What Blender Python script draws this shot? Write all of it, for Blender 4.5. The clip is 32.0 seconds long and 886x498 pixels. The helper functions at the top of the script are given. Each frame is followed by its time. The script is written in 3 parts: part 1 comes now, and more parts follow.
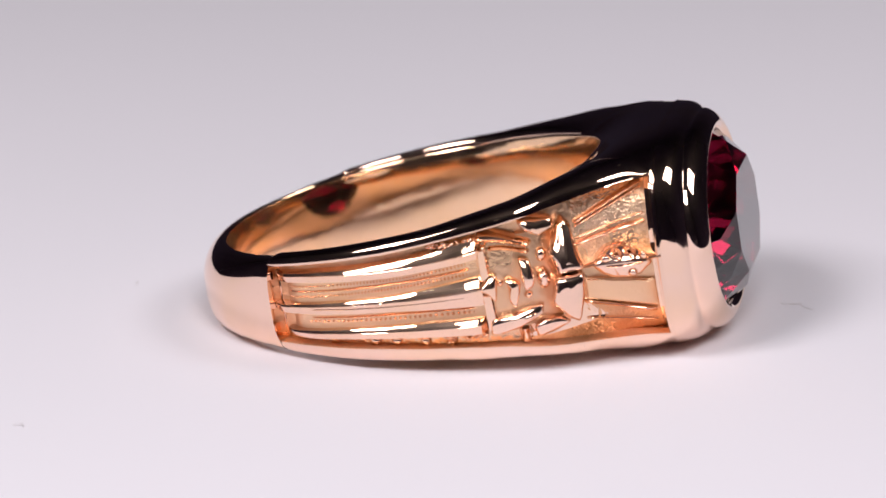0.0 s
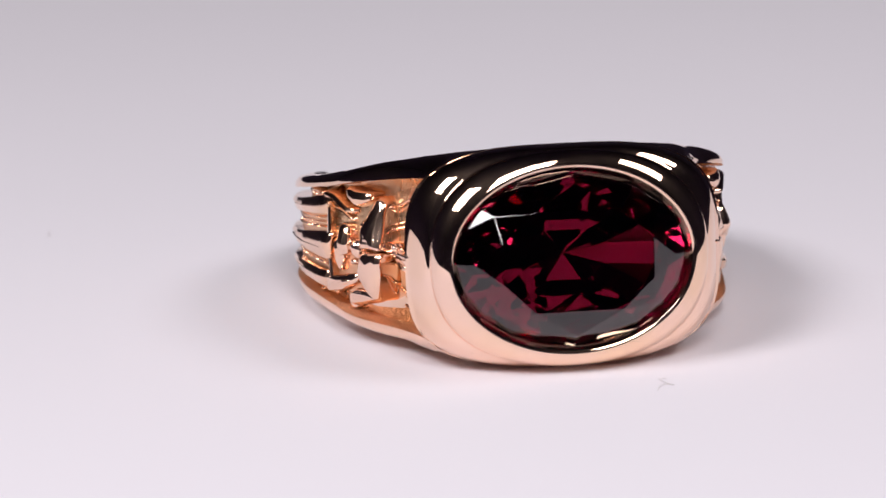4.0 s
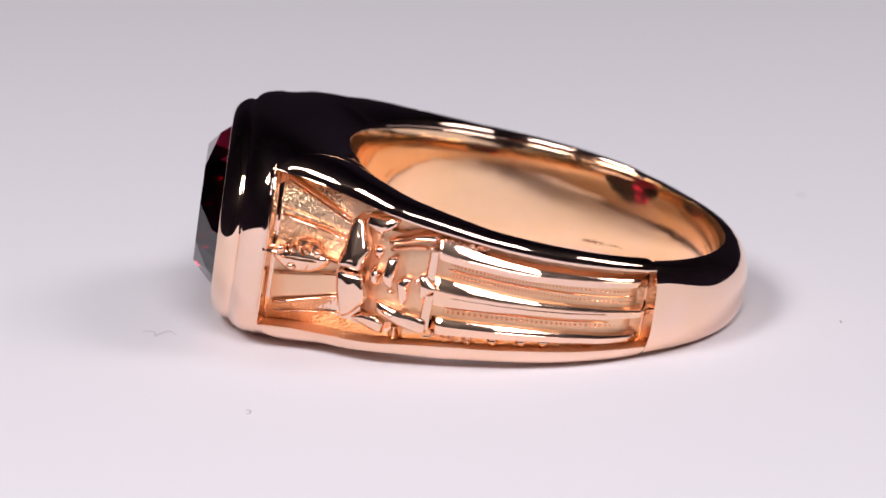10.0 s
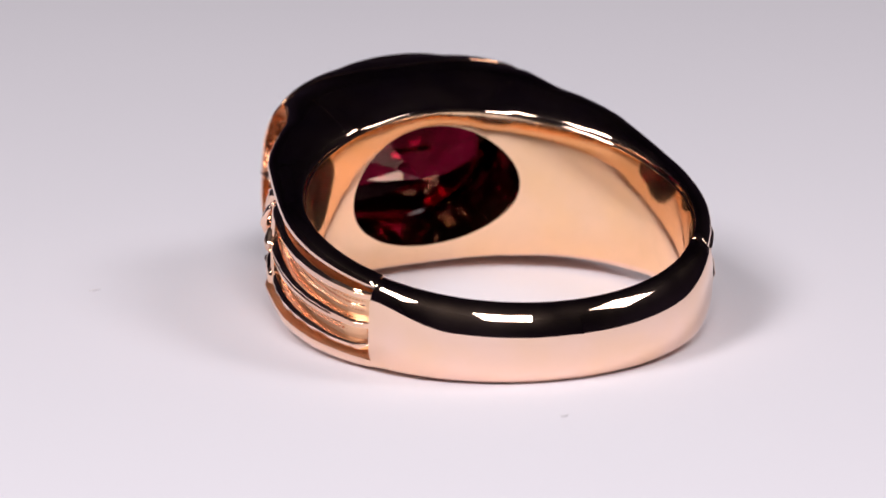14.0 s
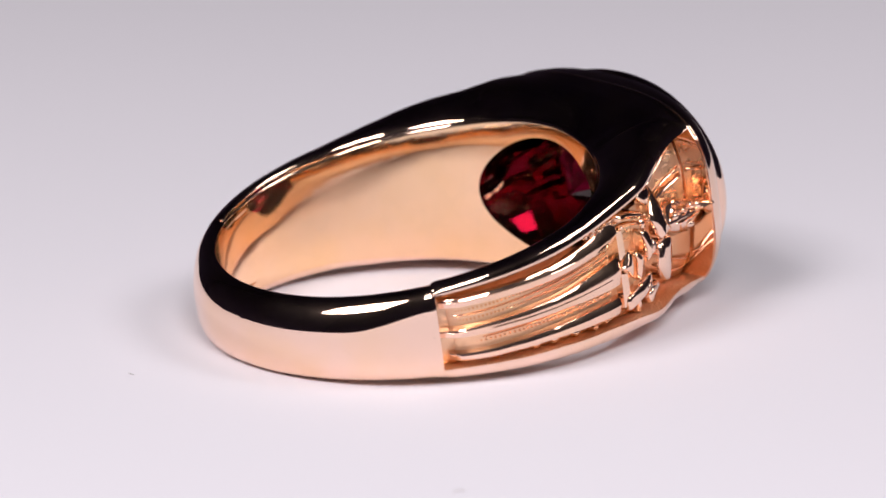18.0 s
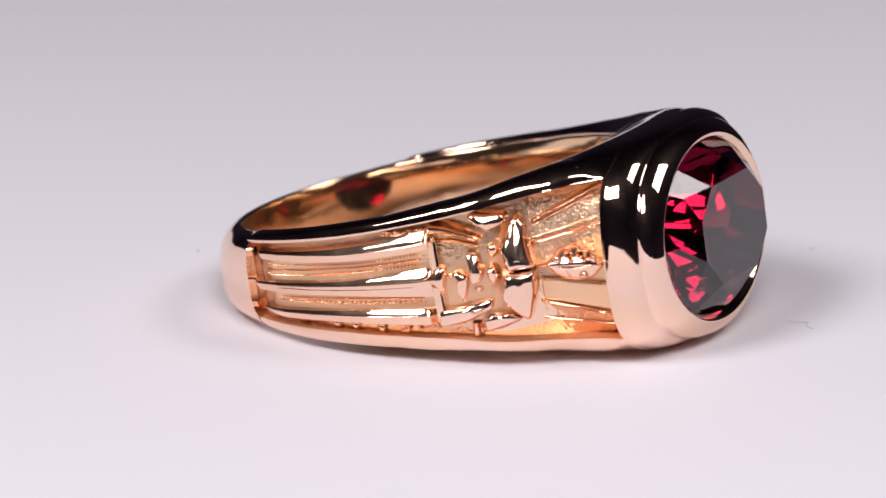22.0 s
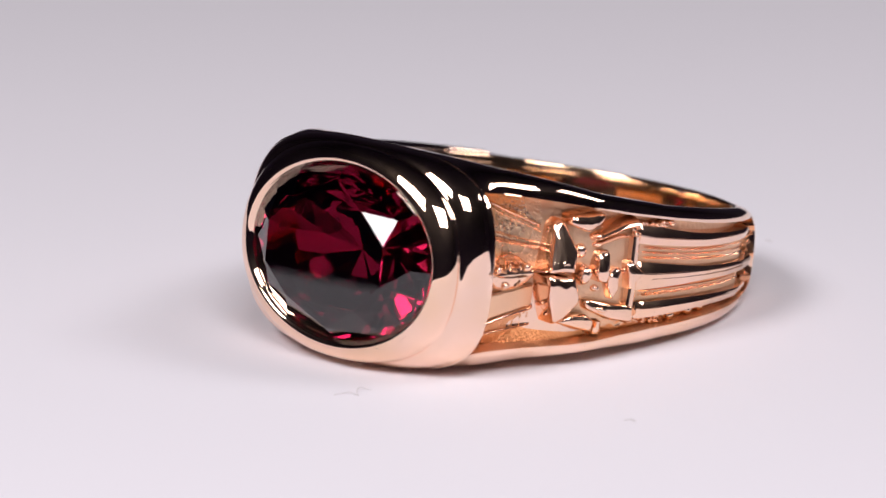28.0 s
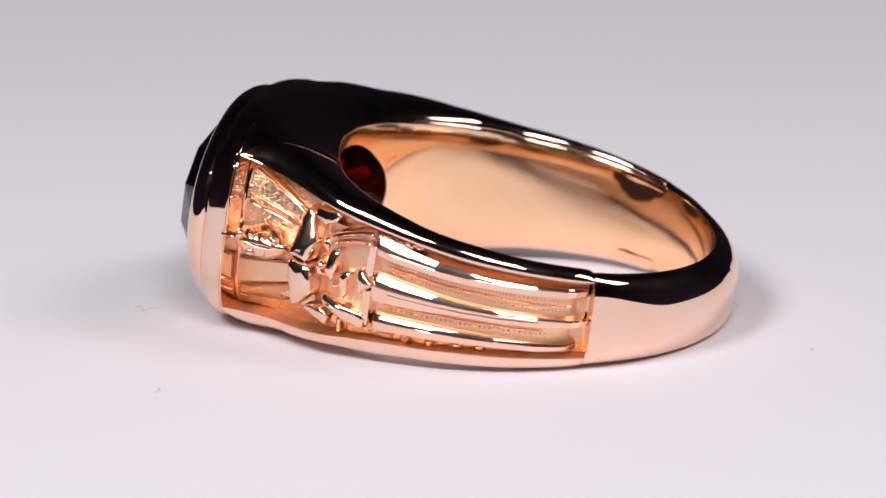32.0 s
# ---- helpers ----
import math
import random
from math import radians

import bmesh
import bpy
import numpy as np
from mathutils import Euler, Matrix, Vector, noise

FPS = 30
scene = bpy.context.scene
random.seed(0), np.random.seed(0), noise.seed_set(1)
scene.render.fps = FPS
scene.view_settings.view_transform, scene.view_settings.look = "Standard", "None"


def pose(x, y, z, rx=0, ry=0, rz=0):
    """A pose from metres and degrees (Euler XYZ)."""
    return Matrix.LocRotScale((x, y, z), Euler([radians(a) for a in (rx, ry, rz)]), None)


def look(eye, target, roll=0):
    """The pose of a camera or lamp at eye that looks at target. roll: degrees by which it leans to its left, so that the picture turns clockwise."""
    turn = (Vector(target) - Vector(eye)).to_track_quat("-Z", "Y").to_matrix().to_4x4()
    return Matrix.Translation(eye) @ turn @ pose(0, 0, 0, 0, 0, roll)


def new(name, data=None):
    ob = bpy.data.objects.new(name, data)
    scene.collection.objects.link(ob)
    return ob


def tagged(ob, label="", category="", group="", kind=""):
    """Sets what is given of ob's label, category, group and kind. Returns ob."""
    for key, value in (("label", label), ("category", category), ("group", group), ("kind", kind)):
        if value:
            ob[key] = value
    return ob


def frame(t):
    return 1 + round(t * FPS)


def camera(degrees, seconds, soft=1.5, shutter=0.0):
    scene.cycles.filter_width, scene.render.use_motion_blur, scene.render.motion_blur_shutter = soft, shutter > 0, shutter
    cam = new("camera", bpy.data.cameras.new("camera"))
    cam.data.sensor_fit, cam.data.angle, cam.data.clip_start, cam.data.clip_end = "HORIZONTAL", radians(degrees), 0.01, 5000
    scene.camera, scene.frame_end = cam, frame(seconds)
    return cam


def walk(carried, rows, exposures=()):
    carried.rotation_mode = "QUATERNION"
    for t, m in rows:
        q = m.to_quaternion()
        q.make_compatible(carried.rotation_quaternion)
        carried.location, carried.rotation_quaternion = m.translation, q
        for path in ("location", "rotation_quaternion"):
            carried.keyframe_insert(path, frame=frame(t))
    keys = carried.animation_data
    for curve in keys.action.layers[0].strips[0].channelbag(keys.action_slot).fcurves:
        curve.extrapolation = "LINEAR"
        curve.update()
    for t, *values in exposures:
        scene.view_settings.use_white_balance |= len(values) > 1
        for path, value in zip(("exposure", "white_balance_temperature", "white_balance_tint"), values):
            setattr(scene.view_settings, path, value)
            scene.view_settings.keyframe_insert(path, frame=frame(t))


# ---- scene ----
# The camera stands still; one narrow macro lens for the whole clip.
cam = camera(10.0, 32.0, soft=1.5)
U = 2.83e-5  # one unit of the ring's plan, in metres
EYE = pose(0, -8961 * U, 2622 * U, 90 - 15.66, 0, 0.475) @ pose(0, 0, 0, 0, 0, -0.53)
walk(cam, [(0, EYE), (32, EYE)])
cam.data.dof.use_dof, cam.data.dof.focus_distance, cam.data.dof.aperture_fstop = True, 0.257, 64.0

# ---- light: a dim room, panel lamps above the table ----
world = bpy.data.worlds.new("world")
scene.world = world
world.use_nodes = True
world.node_tree.nodes["Background"].inputs["Color"].default_value = (0.86, 0.88, 1.0, 1)
world.node_tree.nodes["Background"].inputs["Strength"].default_value = 0.003
scene.view_settings.exposure = 0.0


def panel_lamp(x, y, z, sx, sy, watts, target=(0, 0, 0)):
    data = bpy.data.lights.new("panel_lamp", "AREA")
    data.shape, data.size, data.size_y, data.energy = "RECTANGLE", sx, sy, watts
    data.color = (1.0, 0.965, 0.97)
    ob = new("panel_lamp", data)
    ob.matrix_world = look((x, y, z), target)
    return ob


for az, watts in ((-47, 0.93), (9, 0.72), (82, 0.42)):
    lx, ly = 0.265 * math.sin(radians(az)), -0.265 * math.cos(radians(az))
    panel_lamp(lx, ly, 0.285, 0.142, 0.125, watts, (lx * 0.3, -0.075 + ly * 0.1, 0))


# ---- materials ----
def nodes_of(name):
    mat = bpy.data.materials.new(name)
    mat.use_nodes = True
    tree = mat.node_tree
    return mat, tree, tree.nodes["Principled BSDF"]


def add(tree, kind, **values):
    node = tree.nodes.new(kind)
    for key, value in values.items():
        node.inputs[key].default_value = value
    return node


def gold(name, rough, bump, scale, haze, color=(1.0, 0.712, 0.575), deep=0.00004, detail=4.0):
    mat, tree, b = nodes_of(name)
    b.inputs["Metallic"].default_value = 1.0
    co = add(tree, "ShaderNodeTexCoord")
    n1 = add(tree, "ShaderNodeTexNoise", Scale=scale, Detail=detail)
    n2 = add(tree, "ShaderNodeTexNoise", Scale=280.0, Detail=3.0)
    tree.links.new(co.outputs["Object"], n1.inputs["Vector"])
    tree.links.new(co.outputs["Object"], n2.inputs["Vector"])
    mix = add(tree, "ShaderNodeMapRange", **{"From Min": 0.3, "From Max": 0.7, "To Min": rough * 0.6, "To Max": rough * 1.5})
    tree.links.new(n2.outputs["Fac"], mix.inputs["Value"])
    tree.links.new(mix.outputs["Result"], b.inputs["Roughness"])
    ramp = tree.nodes.new("ShaderNodeValToRGB")
    ramp.color_ramp.elements[0].position, ramp.color_ramp.elements[1].position = 0.3, 0.6
    ramp.color_ramp.elements[0].color = (color[0] * 0.985, color[1] * 0.955, color[2] * 0.84, 1)
    ramp.color_ramp.elements[1].color = (*color, 1)
    tree.links.new(n2.outputs["Fac"], ramp.inputs["Fac"])
    tree.links.new(ramp.outputs["Color"], b.inputs["Base Color"])
    bp = add(tree, "ShaderNodeBump", Strength=bump, Distance=deep)
    tree.links.new(n1.outputs["Fac"], bp.inputs["Height"])
    tree.links.new(bp.outputs["Normal"], b.inputs["Normal"])
    # fine wear: a faint wide gloss over the polish, stronger in smudges and thin scratches
    soft = add(tree, "ShaderNodeBsdfPrincipled", Metallic=1.0, Roughness=0.4)
    tree.links.new(ramp.outputs["Color"], soft.inputs["Base Color"])
    stretch = add(tree, "ShaderNodeMapping", Scale=(700, 2600, 9000), Rotation=(0.5, 0.3, 0.2))
    tree.links.new(co.outputs["Object"], stretch.inputs["Vector"])
    n3 = add(tree, "ShaderNodeTexNoise", Scale=1.0, Detail=3.0)
    tree.links.new(stretch.outputs["Vector"], n3.inputs["Vector"])
    lines = add(tree, "ShaderNodeMapRange", **{"From Min": 0.72, "From Max": 0.8, "To Min": 0.0, "To Max": 0.3})
    tree.links.new(n3.outputs["Fac"], lines.inputs["Value"])
    n4 = add(tree, "ShaderNodeTexNoise", Scale=330.0, Detail=5.0, Roughness=0.65)
    tree.links.new(co.outputs["Object"], n4.inputs["Vector"])
    smudge = add(tree, "ShaderNodeMapRange", **{"From Min": 0.42, "From Max": 0.78, "To Min": haze * 0.7, "To Max": haze * 3.0})
    tree.links.new(n4.outputs["Fac"], smudge.inputs["Value"])
    both = add(tree, "ShaderNodeMath")
    tree.links.new(smudge.outputs["Result"], both.inputs[0])
    tree.links.new(lines.outputs["Result"], both.inputs[1])
    blend = tree.nodes.new("ShaderNodeMixShader")
    tree.links.new(both.outputs["Value"], blend.inputs["Fac"])
    tree.links.new(b.outputs["BSDF"], blend.inputs[1])
    tree.links.new(soft.outputs["BSDF"], blend.inputs[2])
    tree.links.new(blend.outputs["Shader"], tree.nodes["Material Output"].inputs["Surface"])
    return mat


POLISHED = gold("polished_rose_gold", 0.035, 0.05, 900, 0.011)
# satin finish; orange deepened for light bounced about the sunken panel
SATIN = gold("satin_bounce_tinted_gold", 0.4, 0.5, 4500, 0.28, (0.99, 0.66, 0.45), 0.00008)
STIPPLE = gold("stippled_rose_gold", 0.26, 0.7, 8000, 0.2, (0.99, 0.68, 0.47), 0.00012, 0.6)
# same metal in the recesses; darker orange paints in light bounced between walls
GROOVE = gold("groove_bounce_tinted_gold", 0.16, 0.3, 1500, 0.07, (0.95, 0.585, 0.385), 0.00005)
GRAINY = gold("grainy_bounce_tinted_gold", 0.52, 1.0, 6000, 0.3, (0.94, 0.56, 0.345), 0.00012, 1.5)
# less polished; its deeper orange paints in gold reflected twice inside the hole
INNER = gold("dull_bounce_tinted_gold", 0.07, 0.3, 420, 0.04, (0.99, 0.672, 0.44), 0.00006)
CAST = gold("cast_rose_gold", 0.055, 0.12, 1800, 0.05, (1.0, 0.695, 0.545))

GARNET, tree, b = nodes_of("garnet")
b.inputs["Base Color"].default_value = (0.135, 0.0025, 0.016, 1)
b.inputs["Roughness"].default_value = 0.0
b.inputs["IOR"].default_value = 1.7
b.inputs["Specular IOR Level"].default_value = 0.3
b.inputs["Transmission Weight"].default_value = 1.0

PAPER, tree, b = nodes_of("white_paper")
co = add(tree, "ShaderNodeTexCoord")
n1 = add(tree, "ShaderNodeTexNoise", Scale=12.0, Detail=3.0)
n2 = add(tree, "ShaderNodeTexNoise", Scale=2200.0, Detail=5.0)
for n in (n1, n2):
    tree.links.new(co.outputs["Object"], n.inputs["Vector"])
ramp = tree.nodes.new("ShaderNodeValToRGB")
ramp.color_ramp.elements[0].color = (0.779, 0.743, 0.81, 1)
ramp.color_ramp.elements[1].color = (0.819, 0.783, 0.85, 1)
tree.links.new(n1.outputs["Fac"], ramp.inputs["Fac"])
tree.links.new(ramp.outputs["Color"], b.inputs["Base Color"])
b.inputs["Roughness"].default_value = 0.75
b.inputs["Specular IOR Level"].default_value = 0.25
bp = add(tree, "ShaderNodeBump", Strength=0.08, Distance=0.00005)
tree.links.new(n2.outputs["Fac"], bp.inputs["Height"])
tree.links.new(bp.outputs["Normal"], b.inputs["Normal"])


# ---- building helpers; meshes are written in plan units ----
def mesh_of(name, verts, faces, material, smooth=35):
    me = bpy.data.meshes.new(name)
    me.from_pydata([(x * U, y * U, z * U) for x, y, z in verts], [], faces)
    bm = bmesh.new()
    bm.from_mesh(me)
    bmesh.ops.remove_doubles(bm, verts=bm.verts, dist=1e-7)
    bmesh.ops.recalc_face_normals(bm, faces=bm.faces)
    for fc in bm.faces:
        fc.smooth = smooth > 0
    if smooth > 0:
        for e in bm.edges:
            if len(e.link_faces) == 2 and e.calc_face_angle(0) > radians(smooth):
                e.smooth = False
    bm.to_mesh(me)
    bm.free()
    me.materials.append(material)
    return me


def part(name, verts, faces, material, parent, label="", smooth=35):
    ob = new(name, mesh_of(name, verts, faces, material, smooth))
    ob.parent = parent
    if label:
        tagged(ob, label)
    return ob


def loft(rings, closed_ring=True, closed_way=False, caps=True):
    """Faces between rings of equally many points."""
    n, verts, faces = len(rings[0]), [p for r in rings for p in r], []
    m = len(rings)
    for i in range(m if closed_way else m - 1):
        j = (i + 1) % m
        for k in range(n if closed_ring else n - 1):
            l = (k + 1) % n
            faces.append((i * n + k, i * n + l, j * n + l, j * n + k))
    if caps and not closed_way and closed_ring:
        faces += [tuple(range(n))[::-1], tuple(range((m - 1) * n, m * n))]
    return verts, faces


def spline(points, t):
    """Catmull-Rom through points; t from 0 to len - 1."""
    i = min(int(t), len(points) - 2)
    u = t - i
    p = [np.array(points[min(max(i + k, 0), len(points) - 1)], float) for k in (-1, 0, 1, 2)]
    return 0.5 * (2 * p[1] + (p[2] - p[0]) * u + (2 * p[0] - 5 * p[1] + 4 * p[2] - p[3]) * u**2 + (3 * p[1] - p[0] - 3 * p[2] + p[3]) * u**3)


def curve_at(xs, ys, x):
    return float(np.interp(x, xs, ys))


# ---- an unseen dim room, a plinth and the white turntable on it ----
# violet chosen to lift and tint the black reflections in the gold
DARK, tree, b = nodes_of("violet_tint_paint")
co = add(tree, "ShaderNodeTexCoord")
n1 = add(tree, "ShaderNodeTexNoise", Scale=3.0, Detail=6.0)
tree.links.new(co.outputs["Object"], n1.inputs["Vector"])
ramp = tree.nodes.new("ShaderNodeValToRGB")
ramp.color_ramp.elements[0].color = (0.21, 0.17, 0.31, 1)
ramp.color_ramp.elements[1].color = (0.30, 0.25, 0.42, 1)
tree.links.new(n1.outputs["Fac"], ramp.inputs["Fac"])
tree.links.new(ramp.outputs["Color"], b.inputs["Base Color"])
b.inputs["Roughness"].default_value = 0.85


def slab(name, x0, y0, z0, x1, y1, z1, label):
    lo = [(x0 / U, y0 / U, z0 / U), (x1 / U, y0 / U, z0 / U), (x1 / U, y1 / U, z0 / U), (x0 / U, y1 / U, z0 / U)]
    v, fc = loft([lo, [(x, y, z1 / U) for x, y, _ in lo]])
    return tagged(new(name, mesh_of(name, v, fc, DARK)), label, name.split("_")[0], kind="structure")


slab("floor", -1.6, -1.6, -0.85, 1.6, 1.6, -0.75, "unseen violet floor for the ring to reflect")
slab("ceiling", -1.6, -1.6, 1.65, 1.6, 1.6, 1.75, "unseen violet ceiling for the ring to reflect")
slab("wall_north", -1.6, 1.5, -0.75, 1.6, 1.6, 1.65, "unseen violet wall for the ring to reflect")
slab("wall_south", -1.6, -1.6, -0.75, 1.6, -1.5, 1.65, "unseen violet wall for the ring to reflect")
slab("wall_east", 1.5, -1.5, -0.75, 1.6, 1.5, 1.65, "unseen violet wall for the ring to reflect")
slab("wall_west", -1.6, -1.5, -0.75, -1.5, 1.5, 1.65, "unseen violet wall for the ring to reflect")
slab("plinth", -0.07, -0.07, -0.75, 0.07, 0.07, -0.014, "dark square plinth under the turntable")


def disc(r, z):
    return [(r / U * math.cos(a), r / U * math.sin(a), z / U) for a in np.linspace(0, 2 * math.pi, 193)[:-1]]


TOP = -4 * U  # the height of the paper, on which the ring rests
turntable = new("turntable")
tagged(turntable, "round turntable with a matt white paper top", "turntable")
v, fc = loft([disc(0.089, -0.014), disc(0.091, -0.012), disc(0.091, -0.003), disc(0.0895, -0.0012), disc(0.06, -0.0012)])
part("platter", v, fc, DARK, turntable, "dark turntable platter")
v, fc = loft([disc(0.0885, -0.0011), disc(0.0885, TOP), disc(0.06, TOP)])
part("paper_top", v, fc, PAPER, turntable, "matt white paper sheet")

# ---- the ring ----
ring = new("ring")
tagged(ring, "polished rose gold signet ring with oval dark red stone", "ring")
TILT, ROLL, LIFT = 8.3, 0.6, 121.0
R_IN, R_OUT = 350.0, 393.0

# half of the outer plan at mid height, from the back of the shank to the front of the head
BULGE = [10, 10, 10, 9.5, 8.5, 6.5, 3, 1, 0, 0, 0]  # the shank swells a little towards its back
PLAN = [((R_OUT + q) * math.sin(radians(9 * k)), (R_OUT + q) * math.cos(radians(9 * k))) for k, q in enumerate(BULGE)]
PLAN += [(391, -60), (383, -120), (370, -190), (352, -270), (330, -350), (304, -430), (284, -480), (250, -486), (200, -488), (100, -489), (0, -489)]
P_BACK, P_FRONT = 215.0, -479.0  # where the side panels end


def inner_half(y):
    """Half height of the ring at the edge of the finger hole."""
    return curve_at([-350, -333, -274, -172, -73, 27, 126, 229, 300, 391], [157, 151, 135, 115, 101, 93, 86, 79, 73, 67], y)


def panel_half(y):
    return curve_at([P_FRONT, -392, -305, -212, -131, -11, P_BACK], [144.5, 136, 125, 109, 99, 86, 69], y)


def drawn_in(x, y, z):
    """The head's sides draw in towards its upper and lower faces, as the collar round the stone does."""
    start = 248 if z > 0 else 230
    k = max(0.0, min(1.0, (-y - start) / (479 - start)))
    k = k * k * (3 - 2 * k)
    limit = 284 * (1 - min(0.999, abs(z) / 195) ** 3.3) ** (1 / 3.3)
    x = x * (1 - k) + k * math.copysign(min(abs(x), limit), x)
    if y > -60:
        q = min(1.0, (y + 60) / 275) ** 1.3
        x -= math.copysign(14 * q * min(1.0, abs(z) / 71) ** 3, x)
    return x


def outer_half(x, y):
    """Half height at which the outer wall turns into the upper face."""
    if y < P_FRONT:
        return max(head_half(x) - 2, 146.5)
    return panel_half(y) + 2


def head_half(x, power=3.3):
    """Half height of the head's rounded outline, seen from its front."""
    return 195 * max(0.0, 1 - (min(abs(x), 283) / 284) ** power) ** (1 / power)


def head_slope(y):
    """The head's upper face falls from the collar towards the finger hole."""
    return curve_at([-490, -464, -437, -400, -369, -330, -240], [1, 0.97, 0.942, 0.907, 0.87, 0.81, 0.70], y)


def sag(y):
    """How much lower the underside lies than the upper face is high; the head is flatter below."""
    return curve_at([-560, -500, -430, -350, -270, -150, 391], [3, 1, -3, -6, -2, 5, 4], y)


STATIONS = []
for i in range(241):
    x, y = spline(PLAN, i / 240 * (len(PLAN) - 1))
    STATIONS.append((float(x), float(y)))
STATIONS += [(-x, y) for x, y in STATIONS[-2:0:-1]]


def panel_depth(y):
    return curve_at([P_FRONT, -300, -150, P_BACK], [56, 48, 35, 33], y)


def crest(y):
    """Half height of the ring at the top of its rounded rim."""
    return curve_at([-560, -480, -406, -350, -300, -250, -200, -98, 86, 209, 300, 391], [194, 190, 180, 168, 156, 143, 134, 117, 98, 85, 76, 68], y)


def plan_x(y):
    """Half width of the plan at mid height, on the flanks."""
    ys, xs = zip(*[(p[1], p[0]) for p in PLAN[6:18]][::-1])
    return curve_at(ys, xs, y)


def flank_normal(y):
    slope = (plan_x(y + 15) - plan_x(y - 15)) / 30
    n = math.hypot(1, slope)
    return 1 / n, -slope / n


def section(x, y, depth):
    """Closed section of the band at a station of the plan."""
    r = math.hypot(x, y)
    dx, dy = x / r, y / r
    wi, wo = inner_half(R_IN * dy), outer_half(x, y)
    wp = min(panel_half(max(P_FRONT, min(P_BACK, y))), wo - 1.5)
    pts = []

    def put(p, z, flip, k=0.0):
        pts.append((p[0], p[1], -z - sag(p[1]) * k if flip else z))

    def wall(z, dep):
        nx, ny = flank_normal(y)
        return (drawn_in(x, y, z) - math.copysign(nx, x) * dep, y - ny * dep)

    def inner(rr):
        return (rr * dx, rr * dy)

    ri = inner(R_IN + 3)

    def rim_profile(wi):
        """From the panel's edge over the rounded rim to the finger hole."""
        wo_ = outer_half(x, min(y, P_BACK - 0.01))
        ro, rows = wall(wo_, 0), []
        for k in range(25):
            u = 0.5 + 0.5 * math.cos(k / 24 * math.pi)
            p = (ri[0] + (ro[0] - ri[0]) * u, ri[1] + (ro[1] - ri[1]) * u)
            rise = max(0.0, crest(p[1]) - (wo_ + wi) / 2)
            z = wi + (wo_ - wi) * u + rise * max(0, 1 - abs(2 * u - 1) ** 3) ** 0.5
            if p[1] < -240:
                k2 = min(1.0, (math.hypot(*p) - R_IN) / 100)
                full = min(1.0, 3.0 * (1 - u)) * min(1.0, max(0.0, (p[1] + 490) / 50))
                head = (head_half(p[0]) * (1 - full) + head_half(p[0], 5.5) * full) * head_slope(p[1])
                ease = min(1.0, (-240 - p[1]) / 150)
                ease = ease * ease * (3 - 2 * ease)
                other = wi + (head + 2 - wi) * (1 - (1 - k2) ** 2)
                other = z - 12 + (other - z + 12) * ease
                z = (z ** 45 + other ** 45) ** (1 / 45) if other > 60 else z
                if p[1] < -360:
                    k3 = min(1.0, (-360 - p[1]) / 125)
                    k3 = k3 * k3 * (3 - 2 * k3)
                    wide = p[0] * 284 / max(284, plan_x(p[1]))
                    cap = max(head_half(wide) * (1 - full) + head_half(wide, 5.5) * full, 146.5) * head_slope(p[1]) + 1.5 + 14 * (1 - k3)
                    z = (z ** -80 + cap ** -80) ** (-1 / 80) if z > 120 else z
            rows.append((p, z))
        return rows

    ro = wall(0, 0)

    def swell(z, power):
        """How far out the shank's rounded section reaches at a height: 1 at its wall, 0 at the finger hole."""
        return max(0.0, 1 - min(1.0, max(0.0, z - 3) / (wi - 3)) ** power) ** (1 / power)

    def between(u):
        return (ri[0] + (ro[0] - ri[0]) * u, ri[1] + (ro[1] - ri[1]) * u)

    def shank_power(power):
        f = min(1.0, max(0.0, y - P_BACK) / 120)
        return 3.1 + (power - 3.1) * f * f * (3 - 2 * f)

    def shank_profile(power):
        """The rounded section of the shank, from a start on its flank to the finger hole."""
        start, rows = swell(3 + 66 * (1 - min(1.0, (y - P_BACK) / 40)), power), []
        rise = max(0.0, crest(y) - wi) * (1 - min(1.0, (y - P_BACK) / 130))
        for k in range(25):
            u = math.cos(k / 24 * math.pi / 2)
            z = 3 + (wi - 3) * max(0, 1 - (start * u) ** power) ** (1 / power)
            rows.append((between(start * u), z + rise * max(0, 1 - (2 * u - 1) ** 2)))
        return rows

    def half(power, edge):
        front = max(0.0, min(1.0, (-R_IN * dy - 150) / 150))
        e = wi + edge * front
        rows = rim_profile(e) if y <= P_BACK else shank_profile(shank_power(power))
        return rows + [(inner(R_IN + 1), e - 1.5), (inner(R_IN), e - 5)]

    up, low = half(1.85, -7), half(3.4, 5)
    wo = up[0][1]
    wp = min(wp, wo - 1.5)
    def flank(z, dep, upper=True):
        if y <= P_BACK:
            return wall(z, dep)
        return between(swell(z, shank_power(1.85 if upper else 3.4)))

    for z, dep in ((wo, 0), ((wo + wp) / 2, 0), (wp, 0), (wp, depth), (wp * 0.88, depth), (wp * 0.72, depth), (wp * 0.5, depth), (wp * 0.25, depth), (0, depth)):
        put(flank(z, dep, False), z, True)
    for z, dep in ((wp * 0.25, depth), (wp * 0.5, depth), (wp * 0.72, depth), (wp * 0.88, depth), (wp, depth), (wp, 0), ((wo + wp) / 2, 0)):
        put(flank(z, dep), z, False)
    for p, z in up:
        put(p, z, False)
    for k in (0.6, 0.2):
        put(inner(R_IN - 3 * (1 - k * k)), wi * k, False)
    for k in (0.2, 0.6):
        put(inner(R_IN - 3 * (1 - k * k)), wi * k, True, k)
    for q in range(len(low) - 1, 0, -1):
        put(*low[q], True, min(1.0, q / 9))
    return pts


